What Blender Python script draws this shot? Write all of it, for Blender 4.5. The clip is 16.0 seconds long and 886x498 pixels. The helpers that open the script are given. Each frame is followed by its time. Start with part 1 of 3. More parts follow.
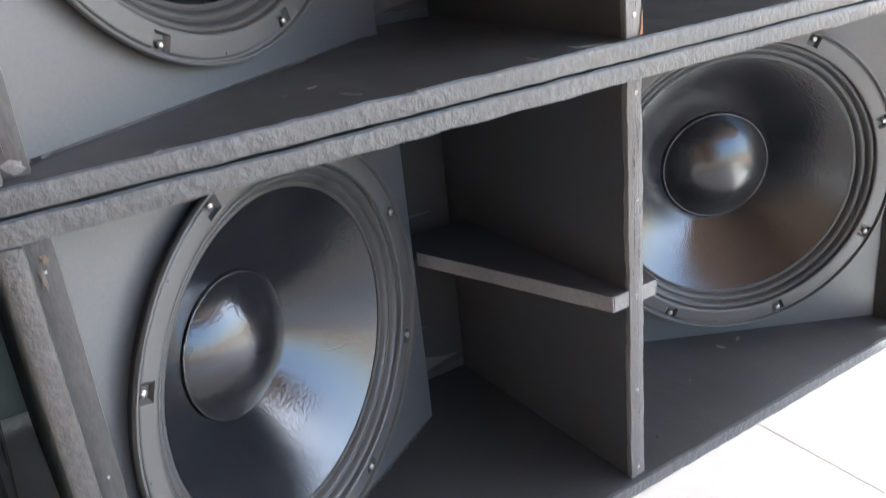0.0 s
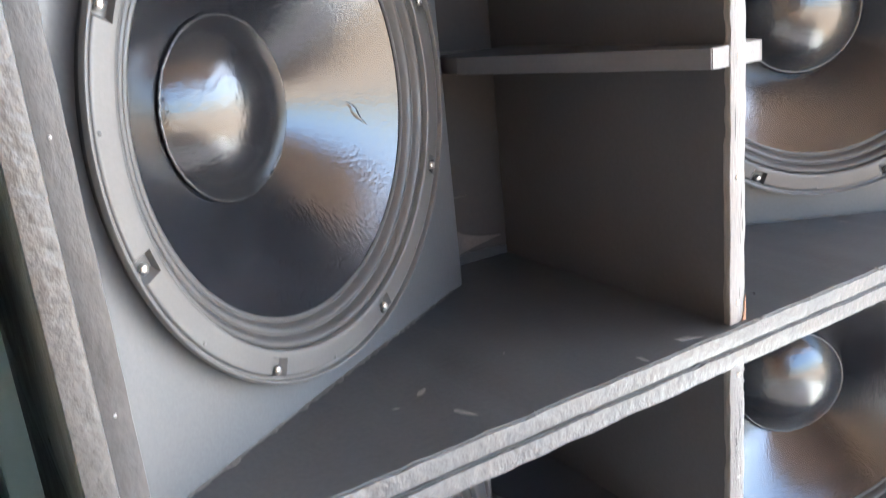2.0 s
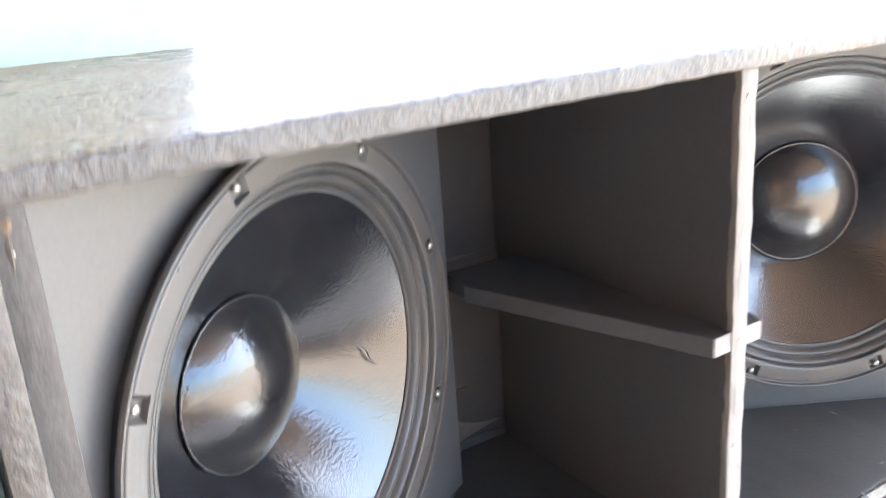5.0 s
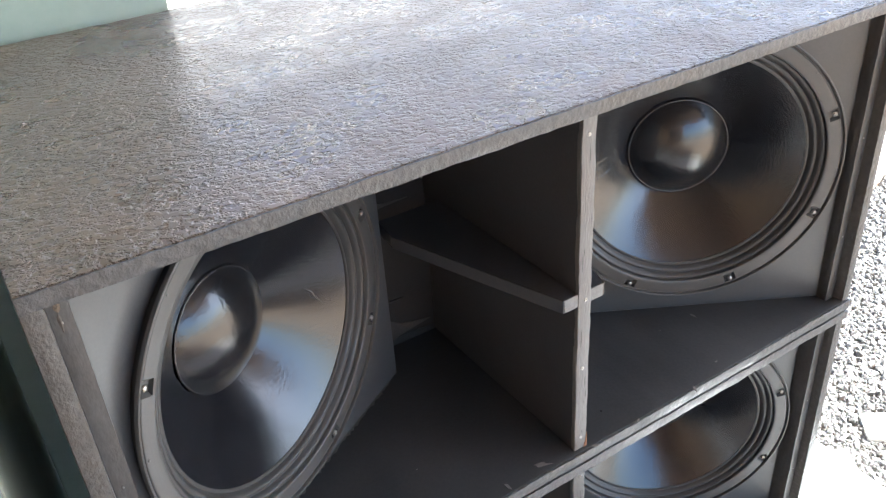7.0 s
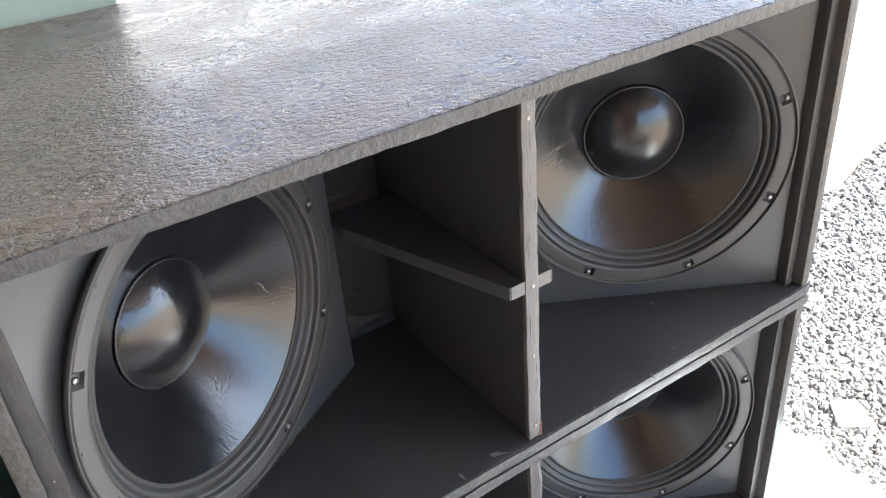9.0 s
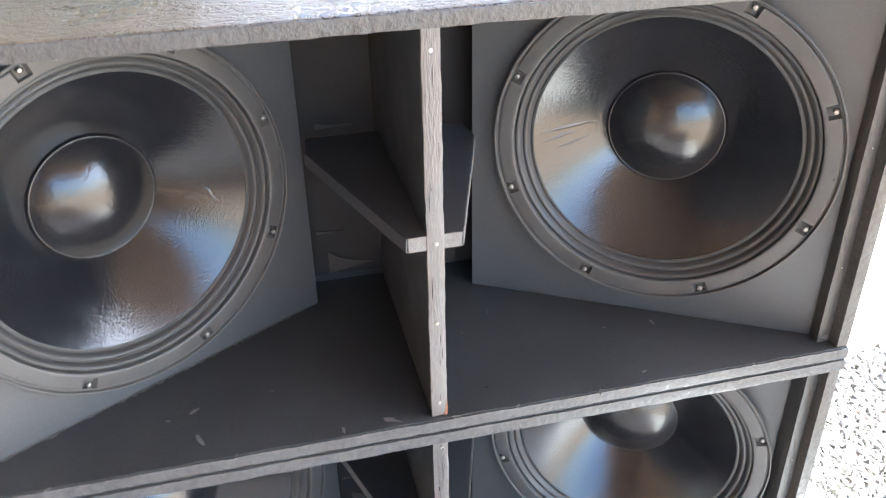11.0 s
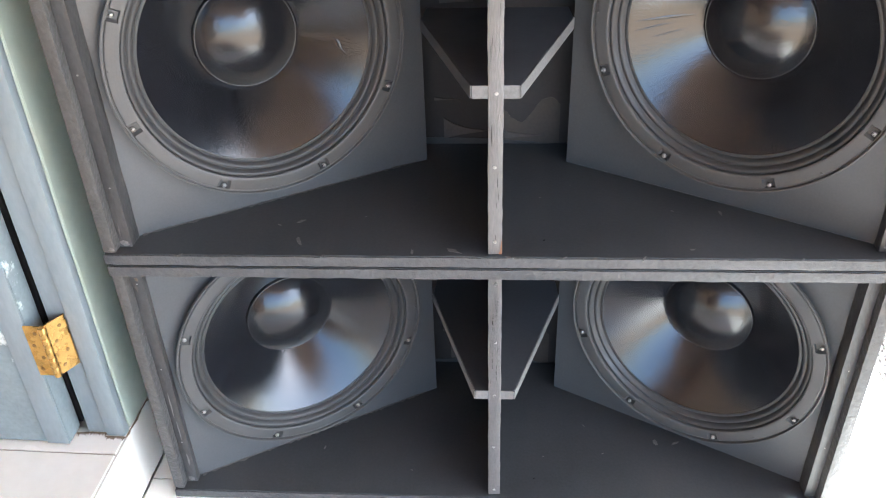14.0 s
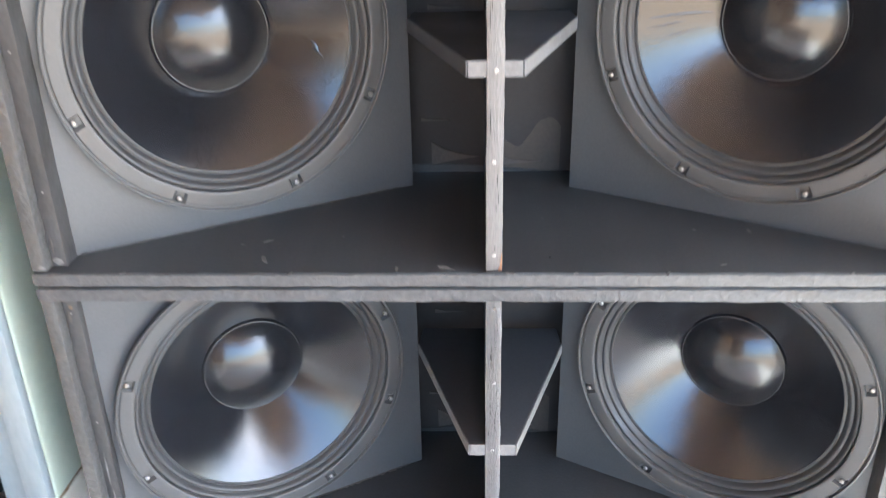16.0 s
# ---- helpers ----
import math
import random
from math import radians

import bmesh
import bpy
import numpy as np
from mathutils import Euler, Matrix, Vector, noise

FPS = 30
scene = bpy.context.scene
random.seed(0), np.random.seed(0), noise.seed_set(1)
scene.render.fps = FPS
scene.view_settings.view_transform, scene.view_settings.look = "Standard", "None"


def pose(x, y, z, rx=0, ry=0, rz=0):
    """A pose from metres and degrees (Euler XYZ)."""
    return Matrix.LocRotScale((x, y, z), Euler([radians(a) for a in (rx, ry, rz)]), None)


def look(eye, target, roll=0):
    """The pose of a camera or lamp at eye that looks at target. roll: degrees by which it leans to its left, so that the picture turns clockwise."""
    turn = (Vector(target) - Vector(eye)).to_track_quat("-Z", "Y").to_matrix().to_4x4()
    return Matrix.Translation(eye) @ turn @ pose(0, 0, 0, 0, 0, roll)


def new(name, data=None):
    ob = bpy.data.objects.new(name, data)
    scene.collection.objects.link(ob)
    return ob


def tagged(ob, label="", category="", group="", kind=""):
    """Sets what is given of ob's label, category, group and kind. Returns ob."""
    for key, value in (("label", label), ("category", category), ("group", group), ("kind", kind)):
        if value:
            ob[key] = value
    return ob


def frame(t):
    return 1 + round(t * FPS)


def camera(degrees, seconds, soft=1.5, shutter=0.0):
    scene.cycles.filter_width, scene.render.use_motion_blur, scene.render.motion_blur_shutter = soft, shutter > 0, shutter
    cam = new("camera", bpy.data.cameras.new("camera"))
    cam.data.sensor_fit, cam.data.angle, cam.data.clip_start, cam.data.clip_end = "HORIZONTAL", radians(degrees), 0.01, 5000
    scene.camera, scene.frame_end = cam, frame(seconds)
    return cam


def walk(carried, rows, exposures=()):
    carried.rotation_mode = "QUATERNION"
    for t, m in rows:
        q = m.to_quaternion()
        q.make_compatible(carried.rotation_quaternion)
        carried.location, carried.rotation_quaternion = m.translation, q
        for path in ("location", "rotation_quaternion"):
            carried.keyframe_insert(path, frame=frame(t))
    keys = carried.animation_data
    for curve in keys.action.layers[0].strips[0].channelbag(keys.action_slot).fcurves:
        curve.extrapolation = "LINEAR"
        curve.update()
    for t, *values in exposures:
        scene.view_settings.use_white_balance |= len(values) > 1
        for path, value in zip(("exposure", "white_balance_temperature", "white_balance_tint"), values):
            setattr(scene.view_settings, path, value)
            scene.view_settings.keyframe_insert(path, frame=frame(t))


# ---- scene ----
cam = camera(54.99, 16.0, 1.1, 0.5)
PATH = [
    (0, (-0.5773, -0.6122, 0.6798), (0.2827, 0.9125, -0.0589), -6.03),
    (0.5, (-0.5729, -0.5873, 0.718), (0.2948, 0.9517, 0.019), -5.64),
    (1, (-0.5839, -0.5493, 0.7642), (0.292, 1.006, 0.1125), -5.92),
    (1.5, (-0.5956, -0.5235, 0.8126), (0.2842, 1.046, 0.201), -5.96),
    (2, (-0.596, -0.514, 0.8587), (0.292, 1.073, 0.307), -5.87),
    (2.5, (-0.5986, -0.5087, 0.8887), (0.3063, 1.088, 0.3979), -5.35),
    (3, (-0.6063, -0.512, 0.9111), (0.306, 1.096, 0.472), -4.79),
    (3.5, (-0.6307, -0.5154, 0.9193), (0.284, 1.099, 0.5095), -4.33),
    (4, (-0.6418, -0.5102, 0.9327), (0.2745, 1.104, 0.5265), -4.11),
    (4.5, (-0.6032, -0.4618, 0.9455), (0.339, 1.13, 0.5102), -4.01),
    (4.8, (-0.5785, -0.4514, 1.038), (0.3497, 1.125, 0.5235), -4.11),
    (5, (-0.5679, -0.4663, 1.112), (0.3391, 1.095, 0.5198), -4.31),
    (5.2, (-0.5812, -0.4706, 1.176), (0.3415, 1.047, 0.5004), -3.94),
    (7.5, (-0.542, -0.6759, 1.385), (0.2397, 0.7308, 0.3754), -4.80),
    (8, (-0.534, -0.6791, 1.379), (0.2693, 0.7155, 0.3694), -5.11),
    (8.5, (-0.5341, -0.6681, 1.377), (0.2992, 0.7114, 0.3706), -5.23),
    (11, (-0.1526, -0.7949, 1.25), (0.1723, 0.8097, 0.2853), -1.15),
    (11.5, (-0.0675, -0.8364, 1.238), (0.0974, 0.7809, 0.2544), -0.59),
    (12, (0.0078, -0.9153, 1.234), (0.026, 0.6924, 0.2215), -0.97),
    (12.5, (0.0276, -0.9718, 1.231), (-0.0508, 0.6149, 0.189), -1.67),
    (13, (0.0309, -0.997, 1.224), (-0.0976, 0.5764, 0.1666), -2.09),
    (13.5, (0.029, -1.006, 1.222), (-0.1234, 0.5593, 0.1563), -2.16),
    (14, (0.0336, -1.013, 1.219), (-0.1344, 0.5586, 0.1645), -2.11),
    (14.5, (0.0296, -1.011, 1.215), (-0.1375, 0.581, 0.1922), -1.71),
    (15, (0.0069, -1.004, 1.214), (-0.1391, 0.6195, 0.2389), -1.36),
    (15.5, (-0.0048, -0.9827, 1.171), (-0.1248, 0.6816, 0.2623), -1.07),
    (16, (0.0062, -0.9332, 1.006), (-0.1189, 0.7782, 0.1897), -1.19),
]
EXPOSURES = [(t, stops, 5480, 6) for t, stops in ((0.0, 3.1), (2.5, 4.15), (4.0, 4.25), (4.8, 4.3), (5.2, 3.65), (7.3, 2.75), (8.7, 2.75), (11.0, 3.4), (12.5, 3.05), (15.0, 3.1), (16.0, 3.55))]
walk(cam, [(t, look(eye, target, roll)) for t, eye, target, roll in PATH], EXPOSURES)

# ---- light ----
world = bpy.data.worlds.new("world")
scene.world = world
world.use_nodes = True
wn = world.node_tree
wn.nodes.clear()
sky = wn.nodes.new("ShaderNodeTexSky")
sky.sky_type, sky.sun_disc = "NISHITA", False
SUN_EL, SUN_AZ = radians(48), radians(112)
sky.sun_elevation, sky.sun_rotation = SUN_EL, SUN_AZ
sky.air_density, sky.dust_density = 1.0, 2.5
bg = wn.nodes.new("ShaderNodeBackground")
bg.inputs["Strength"].default_value = 0.13
wout = wn.nodes.new("ShaderNodeOutputWorld")
wn.links.new(sky.outputs[0], bg.inputs["Color"])
wn.links.new(bg.outputs[0], wout.inputs["Surface"])
sun_data = bpy.data.lights.new("sun", "SUN")
sun_data.energy, sun_data.angle, sun_data.color = 5.0, radians(0.55), (1.0, 0.95, 0.86)
sun = new("sun", sun_data)
sun_way = Vector((math.sin(SUN_AZ) * math.cos(SUN_EL), math.cos(SUN_AZ) * math.cos(SUN_EL), math.sin(SUN_EL)))
sun.matrix_basis = look(sun_way * 20, (0, 0, 0))


# ---- materials ----
def material(name, base, rough=0.5, dark=None, scale=6.0, grain=120.0, bump=0.15, height=0.002,
             metal=0.0, spec=0.5, stretch=(1, 1, 1), mix=0.6, rough_var=0.15, specks=None, speck_size=40.0,
             speck_cut=0.68, coarse_bump=0.0, coat=0.0, per_object=0.0):
    """Paint or mineral surface: two scales of colour variation, roughness variation, fine relief, optional specks of another colour."""
    m = bpy.data.materials.new(name)
    m.use_nodes = True
    nt = m.node_tree
    bsdf = nt.nodes["Principled BSDF"]
    bsdf.inputs["Metallic"].default_value = metal
    bsdf.inputs["Specular IOR Level"].default_value = spec
    bsdf.inputs["Coat Weight"].default_value = coat
    bsdf.inputs["Coat Roughness"].default_value = 0.2
    tc = nt.nodes.new("ShaderNodeTexCoord")
    mp = nt.nodes.new("ShaderNodeMapping")
    mp.inputs["Scale"].default_value = stretch
    nt.links.new(tc.outputs["Object"], mp.inputs["Vector"])

    def tex(s, detail=4.0, r=0.55):
        n = nt.nodes.new("ShaderNodeTexNoise")
        n.inputs["Scale"].default_value, n.inputs["Detail"].default_value, n.inputs["Roughness"].default_value = s, detail, r
        nt.links.new(mp.outputs[0], n.inputs["Vector"])
        return n

    big, fine = tex(scale, 5.0), tex(grain, 3.0)
    dark = dark or tuple(c * 0.6 for c in base)
    ramp = nt.nodes.new("ShaderNodeValToRGB")
    ramp.color_ramp.elements[0].position, ramp.color_ramp.elements[1].position = 0.3, 0.72
    ramp.color_ramp.elements[0].color, ramp.color_ramp.elements[1].color = (*dark, 1), (*base, 1)
    add = nt.nodes.new("ShaderNodeMix")
    add.inputs[0].default_value = 1 - mix
    nt.links.new(big.outputs["Fac"], add.inputs[2])
    nt.links.new(fine.outputs["Fac"], add.inputs[3])
    nt.links.new(add.outputs[0], ramp.inputs["Fac"])
    colour = ramp.outputs["Color"]
    if specks:
        sp = tex(speck_size, 6.0, 0.7)
        cut = nt.nodes.new("ShaderNodeValToRGB")
        cut.color_ramp.elements[0].position, cut.color_ramp.elements[1].position = speck_cut, speck_cut + 0.05
        nt.links.new(sp.outputs["Fac"], cut.inputs["Fac"])
        over = nt.nodes.new("ShaderNodeMix")
        over.data_type = "RGBA"
        over.inputs["B"].default_value = (*specks, 1)
        nt.links.new(cut.outputs["Color"], over.inputs["Factor"])
        nt.links.new(colour, over.inputs["A"])
        colour = over.outputs["Result"]
    if per_object:
        info = nt.nodes.new("ShaderNodeObjectInfo")
        hsv = nt.nodes.new("ShaderNodeHueSaturation")
        rng = nt.nodes.new("ShaderNodeMapRange")
        rng.inputs["To Min"].default_value, rng.inputs["To Max"].default_value = 1 - per_object, 1 + per_object
        nt.links.new(info.outputs["Random"], rng.inputs["Value"])
        nt.links.new(rng.outputs[0], hsv.inputs["Value"])
        nt.links.new(colour, hsv.inputs["Color"])
        colour = hsv.outputs["Color"]
    nt.links.new(colour, bsdf.inputs["Base Color"])
    rr = nt.nodes.new("ShaderNodeMapRange")
    rr.inputs["From Min"].default_value, rr.inputs["From Max"].default_value = 0.3, 0.7
    rr.inputs["To Min"].default_value, rr.inputs["To Max"].default_value = max(rough - rough_var, 0.03), min(rough + rough_var, 1)
    nt.links.new(big.outputs["Fac"], rr.inputs["Value"])
    nt.links.new(rr.outputs[0], bsdf.inputs["Roughness"])
    b = nt.nodes.new("ShaderNodeBump")
    b.inputs["Strength"].default_value, b.inputs["Distance"].default_value = bump, height
    nt.links.new(fine.outputs["Fac"], b.inputs["Height"])
    normal = b.outputs["Normal"]
    if coarse_bump:
        b2 = nt.nodes.new("ShaderNodeBump")
        b2.inputs["Strength"].default_value, b2.inputs["Distance"].default_value = coarse_bump, 0.004
        nt.links.new(big.outputs["Fac"], b2.inputs["Height"])
        nt.links.new(normal, b2.inputs["Normal"])
        normal = b2.outputs["Normal"]
    nt.links.new(normal, bsdf.inputs["Normal"])
    return m


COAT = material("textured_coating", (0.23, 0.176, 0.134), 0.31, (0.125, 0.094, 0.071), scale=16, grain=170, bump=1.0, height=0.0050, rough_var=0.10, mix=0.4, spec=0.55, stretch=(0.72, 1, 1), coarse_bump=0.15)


def patchy_relief(m, low, high):
    """Let the fine relief of a coating fade in long streaks along the board, where it was rolled on thinner."""
    nt = m.node_tree
    fine = [n for n in nt.nodes if n.type == "BUMP"][0]
    tc = nt.nodes.new("ShaderNodeTexCoord")
    mp = nt.nodes.new("ShaderNodeMapping")
    mp.inputs["Scale"].default_value = (1.6, 7.0, 7.0)
    nz = nt.nodes.new("ShaderNodeTexNoise")
    nz.inputs["Scale"].default_value, nz.inputs["Detail"].default_value = 2.2, 3.0
    rng = nt.nodes.new("ShaderNodeMapRange")
    rng.inputs["From Min"].default_value, rng.inputs["From Max"].default_value = 0.40, 0.62
    rng.inputs["To Min"].default_value, rng.inputs["To Max"].default_value = low, high
    nt.links.new(tc.outputs["Object"], mp.inputs["Vector"])
    nt.links.new(mp.outputs[0], nz.inputs["Vector"])
    nt.links.new(nz.outputs["Fac"], rng.inputs["Value"])
    nt.links.new(rng.outputs[0], fine.inputs["Strength"])
    # flat-topped worms of coating with pits between them
    grain = fine.inputs["Height"].links[0].from_socket
    step = nt.nodes.new("ShaderNodeMapRange")
    step.interpolation_type = "SMOOTHSTEP"
    step.inputs["From Min"].default_value, step.inputs["From Max"].default_value = 0.40, 0.56
    nt.links.new(grain, step.inputs["Value"])
    nt.links.new(step.outputs[0], fine.inputs["Height"])


patchy_relief(COAT, 0.55, 1.0)
BATTEN = material("worn_batten_paint", (0.075, 0.072, 0.070), 0.5, (0.028, 0.027, 0.026), scale=18, grain=200, bump=0.4, height=0.002, specks=(0.24, 0.21, 0.18), speck_size=34, speck_cut=0.665, stretch=(1, 1, 0.5))
SIDE = material("lumpy_coating", (0.092, 0.088, 0.084), 0.42, (0.055, 0.053, 0.050), specks=(0.17, 0.165, 0.16), speck_size=42, speck_cut=0.745, scale=16, grain=120, bump=0.7, height=0.0035, rough_var=0.12, mix=0.5)
EDGE = material("rough_coated_edge", (0.095, 0.095, 0.096), 0.45, (0.05, 0.05, 0.052), scale=14, grain=110, bump=0.6, height=0.0045, specks=(0.20, 0.195, 0.19), speck_size=60, speck_cut=0.74, mix=0.45)
# interior blacks (INNER, DECK, SHADE) lifted in colour to stand in for lens haze
INNER = material("hazed_satin_black", (0.084, 0.086, 0.088), 0.42, (0.058, 0.060, 0.062), scale=5, grain=300, bump=0.12, height=0.001, rough_var=0.1,
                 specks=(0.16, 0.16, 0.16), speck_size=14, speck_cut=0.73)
DECK = material("hazed_scuffed_black", (0.052, 0.054, 0.055), 0.36, (0.024, 0.0255, 0.027), scale=5, grain=200, bump=0.25, height=0.001, mix=0.7, rough_var=0.12)
SHADE = material("hazed_flat_black", (0.058, 0.060, 0.065), 0.46, (0.039, 0.0405, 0.044), scale=4, grain=220, bump=0.15, height=0.001)
PLY = material("worn_plywood_edge", (0.19, 0.184, 0.175), 0.6, (0.115, 0.11, 0.105), scale=22, grain=420, bump=0.5, height=0.002,
               stretch=(1, 1, 0.15), mix=0.5, specks=(0.05, 0.046, 0.042), speck_size=70, speck_cut=0.735)
SHELF_EDGE = material("grey_brace_edge", (0.20, 0.195, 0.19), 0.6, (0.10, 0.098, 0.095), scale=22, grain=300, bump=0.35, height=0.002)
BARE = material("oversprayed_plywood", (0.034, 0.028, 0.024), 0.7, (0.015, 0.014, 0.014), scale=7, grain=180, bump=0.25, height=0.001, mix=0.75)
CAST = material("cast_frame_paint", (0.082, 0.080, 0.077), 0.45, (0.056, 0.055, 0.054), scale=18, grain=420, bump=0.12, height=0.0006, spec=0.5, rough_var=0.08)
# frame side made darker than CAST: shadow under the flange put into the colour
RIM = material("shaded_frame_side", (0.03, 0.03, 0.031), 0.6, scale=12, grain=200, bump=0.1)
SURROUND = material("doped_cloth_surround", (0.050, 0.049, 0.048), 0.46, (0.034, 0.034, 0.034), scale=25, grain=900, bump=0.25, height=0.0006)
# cone black also raised in its base colour, imitating the same haze
CONE = material("hazed_glossy_doped_paper", (0.015, 0.0160, 0.019), 0.15, (0.010, 0.010, 0.012), scale=26, grain=260, bump=0.38, height=0.0009, rough_var=0.05, spec=0.65, coat=0.12,
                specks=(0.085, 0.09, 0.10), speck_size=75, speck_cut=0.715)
CAP = material("glossy_dust_cap", (0.018, 0.0185, 0.020), 0.19, (0.010, 0.010, 0.012), scale=30, grain=150, bump=0.38, height=0.0014, rough_var=0.05, spec=0.65, coat=0.15)
BAREPATCH = material("thinly_sprayed_plywood", (0.070, 0.055, 0.043), 0.65, (0.034, 0.028, 0.024), scale=14, grain=180, bump=0.25, height=0.001, mix=0.75)
CHIP = material("bared_chipped_board", (0.22, 0.21, 0.20), 0.7, (0.10, 0.095, 0.09), scale=60, grain=400, bump=0.3)
VENEER = material("torn_veneer_wood", (0.10, 0.085, 0.072), 0.7, (0.05, 0.043, 0.038), scale=30, grain=200, bump=0.3)
ORANGE = material("raw_chipped_wood", (0.30, 0.15, 0.08), 0.7, (0.16, 0.08, 0.045), scale=80, grain=500, bump=0.4)
RAWHOLE = material("nail_wound_wood", (0.19, 0.14, 0.095), 0.7, (0.07, 0.05, 0.035), scale=120, grain=500, bump=0.4)
GRIME = material("brown_grime", (0.40, 0.30, 0.20), 0.9, (0.18, 0.13, 0.085), scale=30, grain=200, bump=0.5)
GLUE = material("shiny_glue_bead", (0.03, 0.03, 0.032), 0.12, scale=60, grain=500, bump=0.5, height=0.001, spec=0.8)
STEEL = material("zinc_screw", (0.45, 0.44, 0.42), 0.34, (0.4, 0.39, 0.37), metal=1.0, scale=200, grain=900, bump=0.1, height=0.0003)
# near-black that paints the shade inside the door gap
GAPSHADE = material("gap_shade_black", (0.012, 0.011, 0.011), 0.8)
PLASTER = material("pale_green_plaster", (0.44, 0.50, 0.42), 0.5, (0.36, 0.42, 0.35), scale=3, grain=60, bump=0.12, height=0.001)
DOORPAINT = material("worn_grey_door_paint", (0.24, 0.28, 0.285), 0.42, (0.15, 0.175, 0.18), scale=9, grain=150, bump=0.2, height=0.0012,
                     specks=(0.56, 0.60, 0.58), speck_size=10, speck_cut=0.60, coarse_bump=0.1)
FRAMEPAINT = material("grey_frame_paint", (0.24, 0.275, 0.285), 0.42, (0.17, 0.195, 0.205), scale=8, grain=150, bump=0.15, height=0.001,
                      specks=(0.58, 0.62, 0.6), speck_size=16, speck_cut=0.74, stretch=(1, 1, 0.3))
BRASS = material("brass_hinge", (0.78, 0.50, 0.16), 0.3, (0.55, 0.33, 0.1), metal=1.0, scale=60, grain=500, bump=0.1, height=0.0004)
RUST = material("tarnished_brass_screw", (0.42, 0.26, 0.10), 0.4, (0.25, 0.15, 0.06), metal=1.0, scale=200, grain=900, bump=0.1, height=0.0003)
TILE = material("white_glazed_tile", (0.84, 0.81, 0.73), 0.25, (0.76, 0.72, 0.64), scale=4, grain=40, bump=0.03, rough_var=0.08, per_object=0.03,
                specks=(0.45, 0.40, 0.33), speck_size=26, speck_cut=0.76)
GROUT = material("stained_grout", (0.42, 0.37, 0.30), 0.85, scale=20, grain=200, bump=0.3)
CONCRETE = material("pale_concrete", (0.58, 0.56, 0.52), 0.8, (0.46, 0.44, 0.40), scale=5, grain=90, bump=0.4, height=0.002)
APRON = material("warm_dusty_concrete", (0.62, 0.52, 0.42), 0.85, (0.50, 0.41, 0.32), scale=5, grain=90, bump=0.4, height=0.002)
TOYWHITE = material("white_toy_paint", (0.78, 0.79, 0.80), 0.25, (0.68, 0.69, 0.71), scale=20, grain=300, bump=0.05)
LIMEWASH = material("limewashed_wall", (0.72, 0.69, 0.63), 0.8, (0.62, 0.59, 0.53), scale=2, grain=40, bump=0.2)
# dark colour that stands in for shadow in the gaps of the gravel
BED = material("gravel_gap_shade", (0.15, 0.137, 0.12), 0.95, (0.085, 0.078, 0.07), scale=12, grain=70, bump=0.6, height=0.01)
TANWALL = material("tan_render", (0.58, 0.44, 0.31), 0.8, (0.47, 0.35, 0.24), scale=2, grain=40, bump=0.2)
EARTH = material("dry_gravel_earth", (0.46, 0.34, 0.225), 0.9, (0.33, 0.235, 0.15), scale=1.5, grain=35, bump=0.7, height=0.01)
CEILING = material("porch_ceiling_wood", (0.34, 0.265, 0.20), 0.7, (0.25, 0.19, 0.14), scale=3, grain=60, bump=0.2)


def stone_material():
    m = bpy.data.materials.new("limestone_gravel")
    m.use_nodes = True
    nt = m.node_tree
    bsdf = nt.nodes["Principled BSDF"]
    bsdf.inputs["Roughness"].default_value = 0.85
    geo = nt.nodes.new("ShaderNodeNewGeometry")
    ramp = nt.nodes.new("ShaderNodeValToRGB")
    ramp.color_ramp.elements[0].color, ramp.color_ramp.elements[1].color = (0.14, 0.127, 0.110, 1), (0.28, 0.256, 0.226, 1)
    nt.links.new(geo.outputs["Random Per Island"], ramp.inputs["Fac"])
    tc = nt.nodes.new("ShaderNodeTexCoord")
    n = nt.nodes.new("ShaderNodeTexNoise")
    n.inputs["Scale"].default_value = 180
    nt.links.new(tc.outputs["Object"], n.inputs["Vector"])
    mx = nt.nodes.new("ShaderNodeMix")
    mx.data_type, mx.blend_type = "RGBA", "MULTIPLY"
    mx.inputs["Factor"].default_value = 0.35
    nt.links.new(ramp.outputs[0], mx.inputs["A"])
    nt.links.new(n.outputs["Color"], mx.inputs["B"])
    nt.links.new(mx.outputs["Result"], bsdf.inputs["Base Color"])
    return m


STONE = stone_material()


# ---- mesh helpers ----
def finish(name, bm, mat, parent=None, label="", smooth=False):
    bmesh.ops.recalc_face_normals(bm, faces=bm.faces)
    me = bpy.data.meshes.new(name)
    bm.to_mesh(me)
    bm.free()
    for mm in (mat if isinstance(mat, (list, tuple)) else [mat]):
        me.materials.append(mm)
    if smooth:
        me.polygons.foreach_set("use_smooth", [True] * len(me.polygons))
        if smooth != "all":
            me.set_sharp_from_angle(angle=radians(smooth))
    ob = new(name, me)
    if parent:
        ob.parent = parent
    if label:
        ob["label"] = label
    return ob


def part(name, bm, mat, parent, label="", smooth=False):
    return finish(name, bm, mat, parent, label, smooth)


